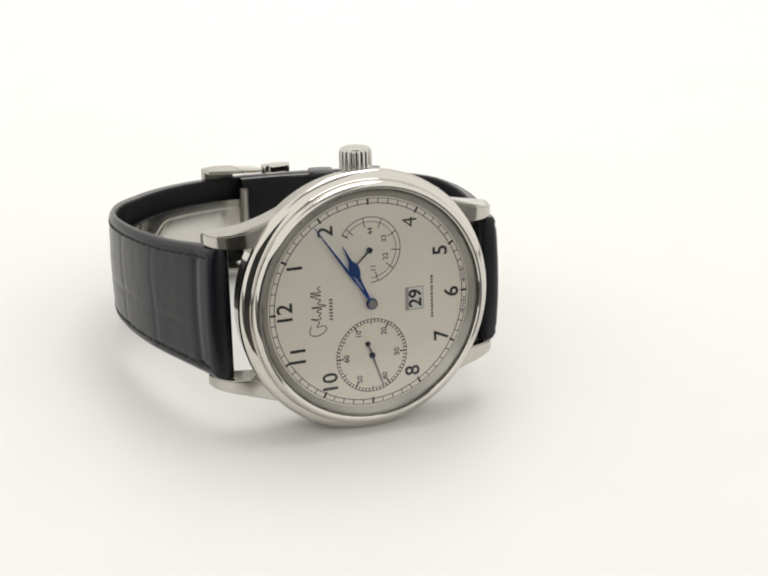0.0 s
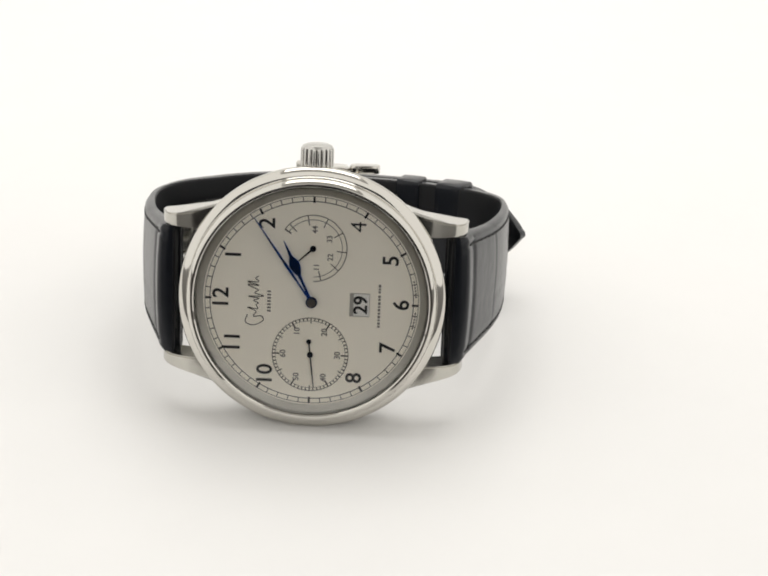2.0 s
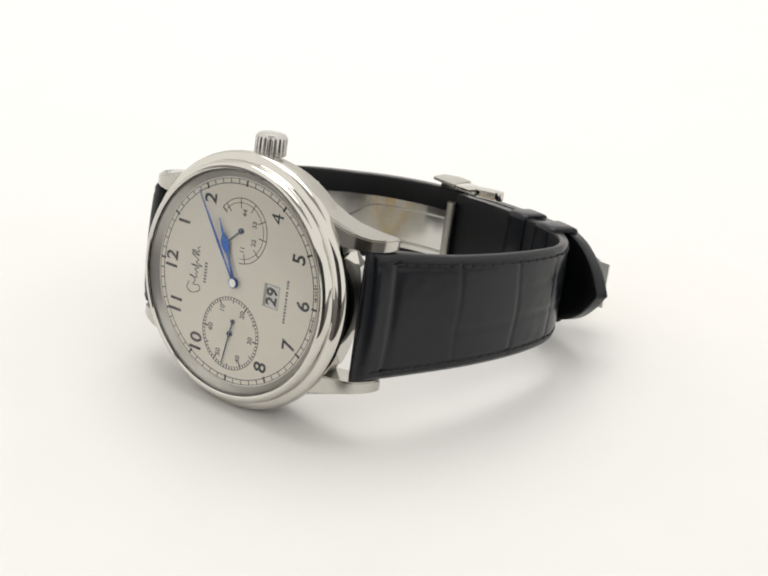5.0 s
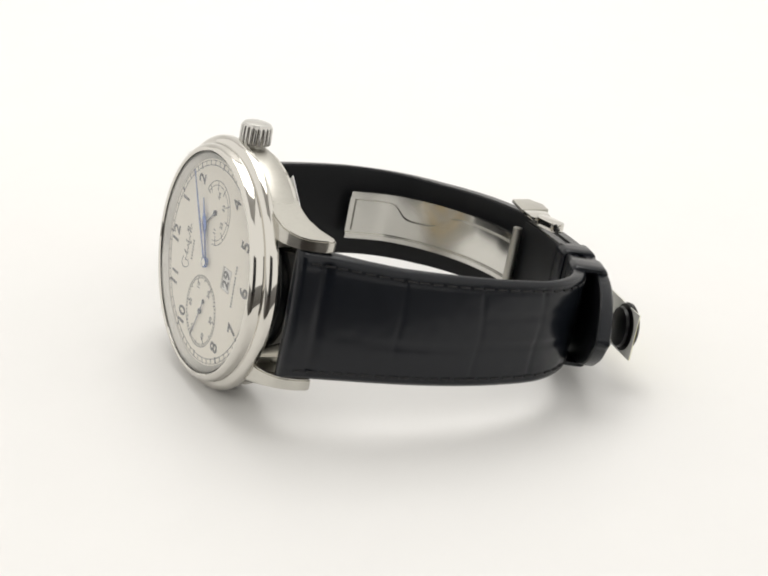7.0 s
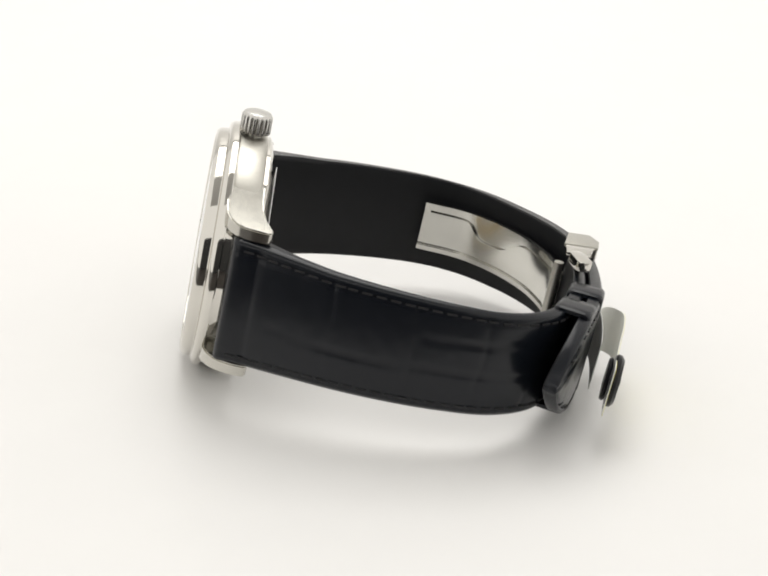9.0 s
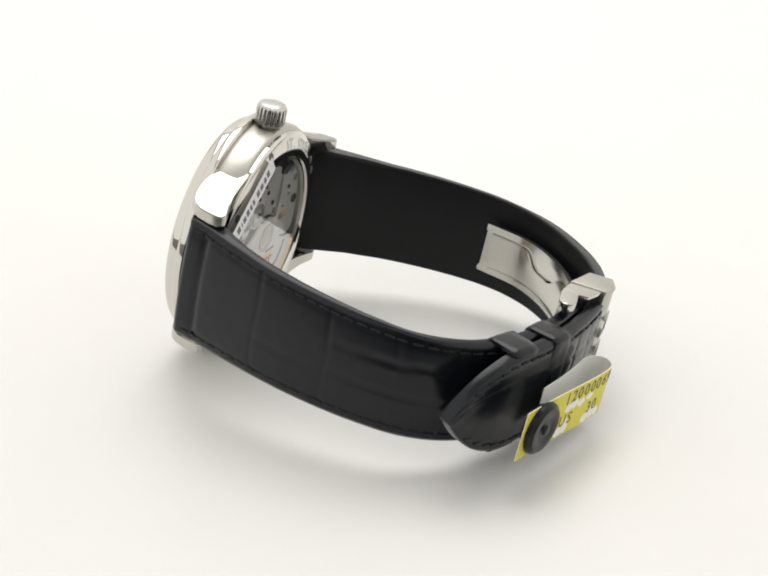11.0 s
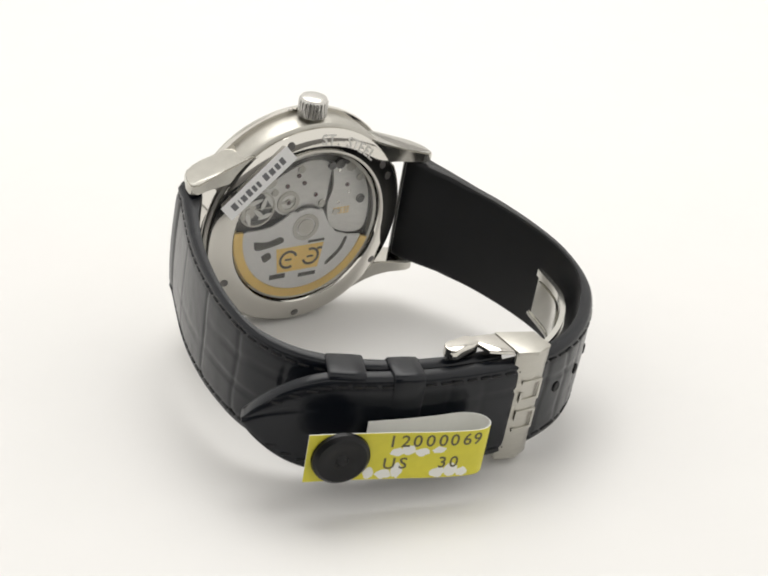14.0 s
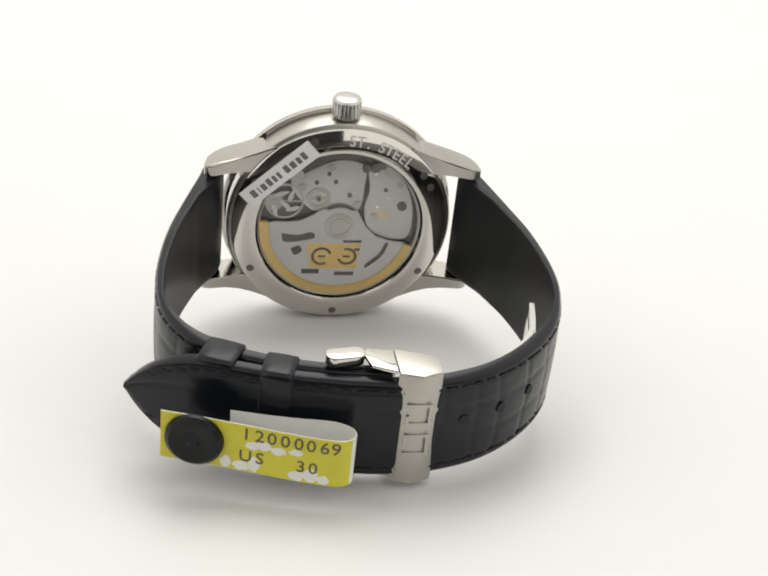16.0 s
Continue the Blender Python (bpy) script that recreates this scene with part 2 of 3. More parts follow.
# running seconds at nine
CS = -9.15
part("seconds_subdial", join(lathe([(0, -0.015), (6.6, -0.015), (6.6, 0.1), (0, 0.1)], 64, False)), SUBDIAL, dial, "finely turned small-seconds subdial")
seconds = [o for o in dial.children if o.name.startswith("seconds_subdial")][0]
seconds.data.transform(Matrix.Translation((0, 0, CS * 0.001)))
part("seconds_track", join(band(6.28, 6.38, 0, 360, -0.05, 0, 64, 0, CS), band(5.8, 5.85, 0, 360, -0.05, 0, 64, 0, CS), ticks(0, CS, 5.82, 6.3, 60, 0.16, 10, 5.1, 0.22, y=-0.05),
                           ticks(0, CS, 5.4, 6.3, 12, 0.14, y=-0.05)), INK, dial)
for k, t in enumerate(("60", "10", "20", "30", "40", "50")):
    a = radians(60 * k)
    part("seconds_numeral", moved(words(t, 1.35, bold=0.02), on_dial(-4.55 * math.cos(a), CS + 4.55 * math.sin(a), -0.05)), GREY_INK, dial, "", 20)

# power reserve at three
CP = 9.0
part("reserve_subdial", moved(lathe([(0, -0.015), (5.9, -0.015), (5.9, 0.1), (0, 0.1)], 64, False), Matrix.Translation((0, 0, CP))), SUBDIAL, dial, "finely turned power-reserve subdial")
part("reserve_track", join(band(5.5, 5.62, 32, 268, -0.05, 0, 60, 0, CP), band(4.75, 4.84, 32, 268, -0.05, 0, 60, 0, CP),
                           ticks(0, CP, 3.9, 5.5, 7, 0.14, a0=45, a1=290, y=-0.05), band(4.35, 5.55, 32, 34.5, -0.05, 0, 3, 0, CP)), INK, dial)
for t, a in (("44", 95), ("33", 148), ("22", 205), ("11", 258)):
    a = radians(a)
    part("reserve_numeral", moved(words(t, 1.25, bold=0.02), on_dial(-3.2 * math.cos(a), CP + 3.2 * math.sin(a), -0.05)), GREY_INK, dial, "", 20)

# panorama date
part("date_window", join(box(6.95, 9.55, -0.03, 0.0, -2.15, 1.65)), WHITE_DISC, dial, "white double date discs")
# the wide strip's grey is bevel and recess shadow in one colour
part("date_frame", join(box(6.3, 6.95, -0.05, 0, -2.25, 1.75), box(9.55, 9.64, -0.05, 0, -2.25, 1.75), box(6.95, 9.55, -0.05, 0, -2.25, -2.12), box(6.95, 9.55, -0.05, 0, 1.62, 1.75)), DATE_EDGE_SHADE, dial, "grey bevelled window edge with its recess shadow painted in")
part("date_digits", moved(words("29", 3.2, bold=0.06), on_dial(8.22, -0.25, -0.06)), INK, dial, "", 20)


def stroke(points, wide, y=-0.045, n=60):
    """A flat pen stroke of even width through (x, z) points."""
    pts, _ = spline(points, n)
    left = [(p.x - t.y * wide / 2, p.y + t.x * wide / 2) for p, t, _ in pts]
    right = [(p.x + t.y * wide / 2, p.y - t.x * wide / 2) for p, t, _ in pts]
    bm = bmesh.new()
    a = [bm.verts.new((x, y, z)) for x, z in left]
    b = [bm.verts.new((x, y, z)) for x, z in right]
    for k in range(len(a) - 1):
        bm.faces.new((a[k], a[k + 1], b[k + 1], b[k]))
    bm.normal_update()
    bmesh.ops.solidify(bm, geom=bm.faces[:], thickness=0.03)
    return bm


# the maker's script becomes a plain pen flourish and bars
flourish = [(-10.6, -2.6), (-10.9, -3.9), (-9.6, -4.4), (-8.0, -3.6), (-8.3, -2.8), (-9.6, -2.9), (-9.2, -2.0), (-10.6, -1.4), (-8.9, -1.6), (-9.2, -0.9),
            (-8.8, -0.6), (-9.6, -0.2), (-8.7, 0.2), (-10.5, 0.5), (-7.9, 0.6), (-9.4, 1.1), (-8.8, 1.6), (-9.4, 1.9), (-10.6, 2.5), (-8.7, 2.4), (-10.6, 3.0), (-8.8, 3.0), (-9.3, 3.6), (-8.8, 4.0)]
part("script_mark", join(stroke(flourish, 0.13, n=240)), INK, dial, "fine black flourish")
part("script_bar", join(*[box(-7.35, -6.75, -0.05, 0, z, z + 0.3) for z in (-2.0, -1.45, -0.9, -0.35, 0.2, 0.75, 1.3)]), GREY_INK, dial)
part("caption_bar", join(*[box(11.0, 11.4, -0.05, 0, z, z + w) for z, w in ((-4.0, 0.35), (-3.5, 0.4), (-2.9, 0.3), (-2.4, 0.45), (-1.75, 0.35), (-1.2, 0.4), (-0.6, 0.3), (-0.1, 0.45), (0.6, 0.35),
                                                                            (1.1, 0.4), (1.9, 0.35), (2.4, 0.3), (2.85, 0.5))]), GREY_INK, dial)
for a0 in (184, 166):
    part("caption_bar", join(*[band(17.15, 17.4, a0 + 1.7 * k, a0 + 1.7 * k + 1.1, -0.045, 0, 2) for k in range(6)]), GREY_INK, dial)


def pear_hand(length, bulb, wide, stem, y0, y1, hub):
    out = [(hub * 0.6, stem * 0.7), (-bulb * 0.55, stem * 0.55), (-bulb * 0.72, stem * 0.8), (-bulb * 0.86, wide * 0.8), (-bulb, wide), (-bulb * 1.12, wide * 0.72), (-bulb * 1.22, stem * 0.75), (-length, 0.06)]
    outline = out + [(x, -z) for x, z in reversed(out)]
    return join(prism(outline, y0, y1, bevel=0.05), disc(hub, y0 - 0.05, y1, n=32))


part("hour_hand", moved(pear_hand(11.3, 6.9, 0.92, 0.36, -0.62, -0.45, 0.95), turn_y(64.8)), BLUE, watch, "blued-steel pear-shaped hour hand", 12)
part("minute_hand", moved(pear_hand(17.0, 7.6, 0.26, 0.27, -0.92, -0.75, 0.9), turn_y(55.2)), BLUE, watch, "long blued-steel minute hand", 12)
part("hand_cap", lathe([(0, -1.02), (0.74, -1.02), (0.82, -0.9), (0.82, -0.3), (0, -0.3)], 32, False), STEEL, watch, "polished centre cap")
part("power_reserve_hand", moved(join(prism([(0.4, 0.16), (-4.7, 0.07), (-4.7, -0.07), (0.4, -0.16)], -0.3, -0.2), disc(0.5, -0.36, -0.05)), Matrix.Translation((0, 0, CP)) @ turn_y(317)), BLUE_DARK_REFLECT, watch,
     "small blued-steel reserve hand")
second_hand = part("small_second_hand", join(prism([(0.3, 0.13), (-5.7, 0.06), (-5.7, -0.06), (0.3, -0.13)], -0.32, -0.22), prism([(0, 0.1), (2.3, 0.12), (2.3, -0.12), (0, -0.1)], -0.32, -0.22),
                                              disc(0.42, -0.33, -0.21, 2.3, 0), disc(0.5, -0.38, -0.05)), BLUE_DARK_REFLECT, watch, "small blued-steel running seconds hand")

# back of the case: ring, engraving, notches, window
back = part("caseback", lathe([(15.6, 8.9), (16.0, 9.55), (16.4, 9.62), (16.9, 9.62), (20.2, 8.76), (20.5, 8.5), (20.5, 7.8), (15.6, 7.8)], 128), STEEL, watch, "polished steel caseback ring")


def on_back(r, a, y, tilt=0.0):
    """Pose of letters on the back, upright on the upper arc; a: degrees from three o'clock towards twelve."""
    m = Matrix(((-1, 0, 0, 0), (0, 0, 1, 0), (0, 1, 0, 0), (0, 0, 0, 1)))
    return Matrix.Rotation(radians(-a), 4, "Y") @ Matrix.Translation((0, y, r)) @ Matrix.Rotation(radians(tilt), 4, "X") @ m


for k, ch in enumerate("ST. STEEL"):
    if ch != " ":
        part("engraved_letter", moved(words(ch, 2.8, 0.02, 0.05), on_back(18.35, 3.4 + 4.85 * k - (1.5 if k > 2 else 0), 9.27, 14.6)), LETTER, back, "", 20)
for a in (-18, 53, 62, 121, 180, 241, 300):
    m = Matrix.Rotation(radians(-a), 4, "Y") @ Matrix.Translation((0, 9.11, 18.9)) @ Matrix.Rotation(radians(14.6), 4, "X")
    part("back_screw", moved(join(disc(0.75, -0.1, 0.06, n=20), box(-0.6, 0.6, 0.06, 0.085, -0.1, 0.1)), m), GROOVE, back, "small recessed screw")
cry = part("back_crystal", lathe([(0, 9.35), (15.5, 9.2), (15.6, 9.1), (15.5, 8.75), (0, 8.75)], 72, False), CRYSTAL, watch, "clear sapphire back window")
cry.visible_shadow = False

# movement
mov = part("movement", lathe([(0, 7.35), (15.7, 7.35), (15.7, 6.2), (0, 6.2)], 96, False), PLATE, watch, "decorated automatic movement with gold rotor rim")
part("movement_ring", lathe([(14.9, 7.35), (15.1, 8.3), (15.7, 8.6), (15.7, 7.0)], 96), BRUSHED, mov)


def blob(points, n=60):
    pts, _ = spline(points + points[:1], n)
    return [(p.x, p.y) for p, t, s in pts[:-1]]


part("bridge", prism(blob([(6.0, 11.5), (9.5, 9.0), (8.6, 6.5), (5.5, 3.2), (2.5, 3.0), (-3.3, 3.0), (-4.3, 8.5), (-3.9, 12.6), (1.0, 13.6)]), 7.3, 7.75, bevel=0.08), BRIDGE, mov, "striped rhodium-plated bridge")
part("bridge", prism(blob([(-4.7, 12.0), (-5.3, 7.5), (-4.6, 3.5), (-5.8, -0.8), (-9.5, -2.9), (-13.4, -2.6), (-14.0, 2.4), (-12.8, 7.4), (-9.8, 11.4)]), 7.3, 7.85, bevel=0.08), BRIDGE, mov, "striped rhodium-plated bridge")
part("balance_cock", prism(blob([(12.8, 7.6), (9.8, 8.6), (7.6, 5.6), (8.8, 2.2), (12.6, 2.0), (14.0, 4.4)]), 7.3, 7.6, bevel=0.06), GROOVE, mov, "engraved balance cock")
part("balance_wheel", join(moved(lathe([(3.3, 7.62), (3.7, 7.62), (3.7, 7.9), (3.3, 7.9)], 48), Matrix.Translation((10.6, 0, 5.0))), box(7.3, 13.9, 7.65, 7.8, 4.85, 5.15)), BRUSHED, mov)
part("gear_wheel", moved(join(lathe([(1.5, 7.75), (2.3, 7.75), (2.3, 8.0), (1.5, 8.0)], 40), lathe([(0, 7.75), (0.6, 7.75), (0.6, 8.05), (0, 8.05)], 20, False), box(-1.6, 1.6, 7.78, 7.95, -0.2, 0.2)), Matrix.Translation((4.2, 0, 5.6))), BRUSHED, mov)
swan, _ = spline([(-3.6, 13.2), (-6.2, 13.6), (-8.6, 12.2), (-11.0, 9.0), (-11.4, 6.4), (-10.2, 5.2)], 40)
part("swan_neck_spring", moved(stroke([(q.x, q.y) for q, t, s in swan], 0.55, 8.0), Matrix.Identity(4)), STEEL, mov, "polished curved regulator spring")
part("regulator", join(disc(1.0, 7.6, 8.2, -6.1, 12.4), disc(0.8, 7.6, 8.25, -4.3, 12.2), disc(0.7, 7.6, 8.2, -7.5, 12.9), disc(0.9, 7.6, 8.2, -11.8, 4.2)), GROOVE, mov)
for x, z in ((4.8, 9.0), (1.2, 9.2), (-1.6, 6.4), (4.2, 5.6), (-8.4, 7.6), (-11.8, 4.2), (2.6, 10.9)):
    part("jewel", join(disc(0.42, 7.7, 7.98 if (x, z) != (4.2, 5.6) else 8.1, x, z)), RUBY, mov, "dark red bearing jewel")
rotor = part("rotor", prism(arc(13.4, 178.0, 344.0, 60) + [(-11.8, -3.6), (-10.0, -3.3), (-7.2, -2.3), (-5.2, -0.2), (-4.0, 2.0), (-3.4, 3.2)] + arc(3.9, 60, 120, 10) +
                            [(3.4, 3.6), (5.2, 2.2), (7.5, 1.0), (10.0, 0.7), (12.2, 0.8)], 8.05, 8.45), ROTOR, mov, "frosted skeleton winding rotor")
part("rotor_rim", band(13.45, 15.2, 176.5, 343, 7.95, 8.6, 72), GOLD, mov, "heavy gold rotor rim")
part("rotor_bearing", join(lathe([(2.0, 8.4), (2.8, 8.4), (2.8, 8.62), (2.0, 8.62)], 40), lathe([(0, 8.4), (1.7, 8.4), (1.7, 8.58), (0, 8.58)], 40, False)), BRUSHED, mov)
part("rotor_inlay", join(prism([(5.8, -4.0), (-4.6, -4.0), (-3.9, -9.4), (5.0, -9.4)], 8.44, 8.5)), GOLD, mov, "gold inlay in the rotor")
# nothing is cut: flat patches paint the rotor's openings dark
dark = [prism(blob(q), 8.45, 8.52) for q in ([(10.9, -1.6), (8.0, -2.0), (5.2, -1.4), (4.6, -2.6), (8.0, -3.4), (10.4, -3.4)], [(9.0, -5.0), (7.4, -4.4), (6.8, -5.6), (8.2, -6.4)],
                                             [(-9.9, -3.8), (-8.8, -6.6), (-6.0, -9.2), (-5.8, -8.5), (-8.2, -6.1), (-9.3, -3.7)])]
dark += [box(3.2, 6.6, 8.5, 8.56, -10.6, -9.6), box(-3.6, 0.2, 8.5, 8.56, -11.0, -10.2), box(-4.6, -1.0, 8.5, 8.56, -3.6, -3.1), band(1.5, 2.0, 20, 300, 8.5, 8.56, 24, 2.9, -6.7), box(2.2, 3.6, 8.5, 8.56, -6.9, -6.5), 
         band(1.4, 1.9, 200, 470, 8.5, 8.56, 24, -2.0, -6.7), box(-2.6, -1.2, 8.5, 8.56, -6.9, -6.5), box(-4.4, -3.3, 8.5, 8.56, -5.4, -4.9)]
part("rotor_cutout", join(*dark), PLATE, mov, "flat dark patches on the rotor for its shaded openings")

for x, z, r in ((2.2, 12.2, 0.75), (7.3, 8.0, 0.7), (-3.2, 4.4, 0.7), (-11.0, 8.8, 0.7), (-6.6, 2.0, 0.65), (12.6, 8.4, 0.7)):
    part("movement_screw", join(disc(r, 7.6, 8.0, x, z), box(x - r * 0.85, x + r * 0.85, 8.0, 8.02, z - 0.09, z + 0.09)), BRUSHED, mov, "polished slotted screw")
for x, z, r, t in ((12.6, 4.8, 1.7, 18), (8.6, 10.4, 1.3, 14), (-8.8, 11.6, 1.1, 12)):
    teeth = [((r + (0.16 if k % 2 else 0)) * math.cos(math.pi * k / t) + x, (r + (0.16 if k % 2 else 0)) * math.sin(math.pi * k / t) + z) for k in range(2 * t)]
    part("gear_wheel", join(prism(teeth, 7.55, 7.9), disc(r * 0.35, 7.9, 8.02, x, z)), BRUSHED, mov, "small toothed wheel")
for k, (x, z, a) in enumerate(((11.2, 6.6, 20), (9.4, 6.2, 75), (10.4, 4.2, 140), (8.9, 3.4, 200), (12.4, 3.2, 290))):
    leaf = blob([(1.5, 0), (0.5, 0.5), (-1.2, 0.15), (-1.4, -0.2), (0.4, -0.45)], 24)
    part("engraved_leaf", moved(prism(leaf, 7.92, 8.02), Matrix.Translation((x, 0, z)) @ turn_y(a)), BRIDGE, mov, "engraved scroll leaf")
part("bridge_caption", join(*[box(-9.6 + 0.75 * k, -9.1 + 0.75 * k, 7.85, 7.9, 1.4 + 0.55 * r, 1.7 + 0.55 * r) for k in range(5) for r in range(3)]), GOLD, mov, "gilt engraved bars")
part("rotor_edge", band(3.95, 4.35, 40, 140, 7.9, 8.2, 24), GROOVE, mov)
for x, z in ((-6.2, 11.0), (-9.0, 6.0), (-7.0, 4.0), (0.0, 11.5), (3.6, 11.6), (6.6, 9.6), (-2.6, 10.0), (5.9, 7.2)):
    part("countersink", join(lathe([(0.55, 7.8), (0.75, 7.8), (0.75, 7.92), (0.55, 7.92)], 24)), GROOVE, mov, "dark ring round a bearing")
    mov.children[-1].data.transform(Matrix.Translation((x * 0.001, 0, z * 0.001)))
for x, z in ((-6.2, 11.0), (-9.0, 6.0), (-7.0, 4.0)):
    part("bearing_pin", disc(0.3, 7.8, 7.95, x, z), STEEL, mov)
for r, a0, a1 in ((13.9, 8, 60), (13.2, 66, 110), (12.6, 118, 172)):
    part("plate_groove", band(r, r + 0.35, a0, a1, 7.35, 7.5, 30), GROOVE, mov)
back.location.y = mov.location.y = cry.location.y = -0.0007

# sticker on the back
sa, sb = Vector((6.0, 17.6)), Vector((18.4, 6.2))
mid = (sa + sb) / 2
direction = (sb - sa).normalized()
st = Matrix.Translation((mid.x - 0.1, 9.16, mid.y - 0.3)) @ Matrix.Rotation(math.atan2(-direction.y, direction.x), 4, "Y")
part("sticker", moved(box(-8.2, 8.2, -0.05, 0.05, -1.9, 1.9), st), STICKER, watch, "white paper sticker with grey print")
stick = [o for o in watch.children if o.name == "sticker"][0]
letters = ((0, 0.75), (1.15, 0.18), (1.65, 0.7), (2.65, 0.65), (3.6, 0.5), (4.4, 0.45), (5.6, 0.7), (6.6, 0.75), (7.65, 0.6), (8.55, 0.65))
part("print_bar", moved(join(*[box(6.6 - 1.4 * (x + w), 6.6 - 1.4 * x, 0.05, 0.07, -0.8, 0.65 if k % 3 else 0.85) for k, (x, w) in enumerate(letters)]), st), STICKER_PRINT, stick)

# strap
PATH_A = [(-23.6, 4.0), (-24.7, 8), (-27.2, 16), (-29.7, 25), (-31.0, 35), (-30.7, 44), (-27.9, 53.2), (-22.2, 60.7), (-15, 66.1), (-7, 69.0), (1, 69.8), (12, 68.6), (21, 66.4), (29, 63.4), (35, 60.6), (40.8, 57.2)]
PATH_B = [(23.6, 3.6), (25.0, 8), (27.4, 14), (30.8, 23), (33.2, 32), (34.5, 41), (34.2, 49.3), (30.8, 56.4), (24.6, 61.3), (17.2, 64.4), (9, 66.2), (1, 66.9)]


def sag(y):
    """How far the strap's middle line drops towards the clasp."""
    return -0.25 * min(1.0, max(0.0, (y - 8) / 12)) - 0.15 * min(1.0, max(0.0, (y - 42) / 20))


def strap_half(s, left, tip):
    """Half the strap's width along its length."""
    half = 11.0 - 0.5 * min(1.0, s / 18) - 1.6 * min(1.0, s / 60)
    if tip and left < 15:
        half *= max(0.03, 1 - (1 - left / 15) ** 2.0) ** 0.8
    return half


SCALES = (5.2, 18.5, 32.0, 44.5, 54.0, 61.5, 67.5, 73.0, 78.5, 84.0, 90.0, 96.0, 102.0)


def strap(path, side, seed, tip):
    """A padded alligator strap along a plan curve; side tells which way is out."""
    n, m = 260, 28
    pts, length = spline(path, n)
    rnd = random.Random(seed)
    cuts = [(c + rnd.uniform(-1, 1) * (c > 6), rnd.uniform(-0.4, 0.4) * (c > 6), rnd.uniform(0.55, 1.0)) for c in SCALES if c < length - 3]
    inner, body = bmesh.new(), bmesh.new()
    rows = []
    for p, t, s in pts:
        nrm = Vector((-t.y, t.x)) * side
        half = strap_half(s, length - s, tip)
        thick = 3.9 - 1.5 * min(1.0, s / 45)
        turn = math.sqrt(max(0.01, 1 - (1 - min(1.0, s / 1.8)) ** 2))
        slim = 1.2 * min(1.0, max(0.0, (s - 4) / 8)) * min(1.0, max(0.0, (58 - s) / 14))
        row = []
        for k in range(m + 1):
            v = -1 + 2 * k / m
            z = half * v
            dome = 0.55 * (1 - v ** 2) * (1 - 0.6 * min(1, s / 60))
            edge = -0.45 * max(0.0, (abs(v) - 0.93) / 0.07) ** 2
            seam = -0.16 * math.exp(-((abs(v) - 0.86) * half / 0.45) ** 2)
            h = (dome + edge + seam) * turn
            if abs(v) < 0.86:
                for c, lean, deep in cuts:
                    d = s - c - lean * v * 1.2 - (0.25 * math.sin(v * 4 + c) if c > 6 else 0)
                    if abs(d) < 3:
                        h -= (0.30 * math.exp(-(d / 0.8) ** 2)) if c < 6 else 0.17 * deep * math.exp(-(d / 0.42) ** 2)
                if 8 < s < 70:
                    w = v + 0.24 - 0.03 * math.sin(s * 0.13 + seed)
                    h -= 0.2 * min(1.0, (s - 8) / 3) * math.exp(-(w * half / 0.26) ** 2)
                if s > 34:
                    w = v - 0.38 + 0.06 * math.sin(s * 0.17 + seed)
                    h -= 0.2 * math.exp(-(w * half / 0.3) ** 2)
                h += 0.03 * noise.noise(Vector((s * 0.5, z * 0.5, seed)))
            q = p + nrm * (thick / 2 * turn + h)
            row.append((q.x, q.y, z + sag(p.y)))
        low = []
        for k in (0, 1):
            z = half * (-1 + 2 * k)
            q = p - nrm * (thick / 2 * turn - 0.15 - slim)
            low.append((q.x, q.y, z + sag(p.y)))
        rows.append((row, low, (p - nrm * (thick / 2 * turn - slim), half)))
    grid = [[body.verts.new(c) for c in row] + [body.verts.new(low[1]), body.verts.new(low[0])] for row, low, _ in rows]
    wide = len(grid[0])
    for a, b in zip(grid, grid[1:]):
        for k in range(wide):
            j = (k + 1) % wide
            body.faces.new((a[k], a[j], b[j], b[k]))
    body.faces.new(grid[0])
    body.faces.new(grid[-1][::-1])
    lin = []
    for (row, low, (q, half)), (p, t, s) in zip(rows[::4], pts[::4]):
        nrm = Vector((-t.y, t.x)) * side
        loop = []
        for off, hz in ((0.2, half * 0.99), (0.0, half * 0.97), (-0.12, half * 0.9), (-0.12, -half * 0.9), (0.0, -half * 0.97), (0.2, -half * 0.99)):
            loop.append(inner.verts.new((q.x + nrm.x * off, q.y + nrm.y * off, hz + sag(p.y))))
        lin.append(loop)
    for a, b in zip(lin, lin[1:]):
        for k in range(6):
            j = (k + 1) % 6
            inner.faces.new((a[k], a[j], b[j], b[k]))
    inner.faces.new(lin[0])
    inner.faces.new(lin[-1][::-1])
    threads = []
    s = 3.5
    while s < length - 3:
        k = min(int(s / length * n), n - 1)
        p, t, _ = pts[k]
        nrm = Vector((-t.y, t.x)) * side
        half = strap_half(s, length - s, tip)
        thick = 3.9 - 1.5 * min(1.0, s / 45)
        for sz in (-1, 1):
            c = p + nrm * (thick / 2 + 0.03)
            b = box(-0.85, 0.85, -0.14, 0.14, -0.17, 0.17, 0.08)
            threads.append(moved(b, Matrix.Translation((c.x, c.y, sz * (half - 1.45) + sag(p.y))) @ Matrix.Rotation(math.atan2(t.y, t.x), 4, "Z")))
        s += 2.3
    return body, inner, join(*threads)


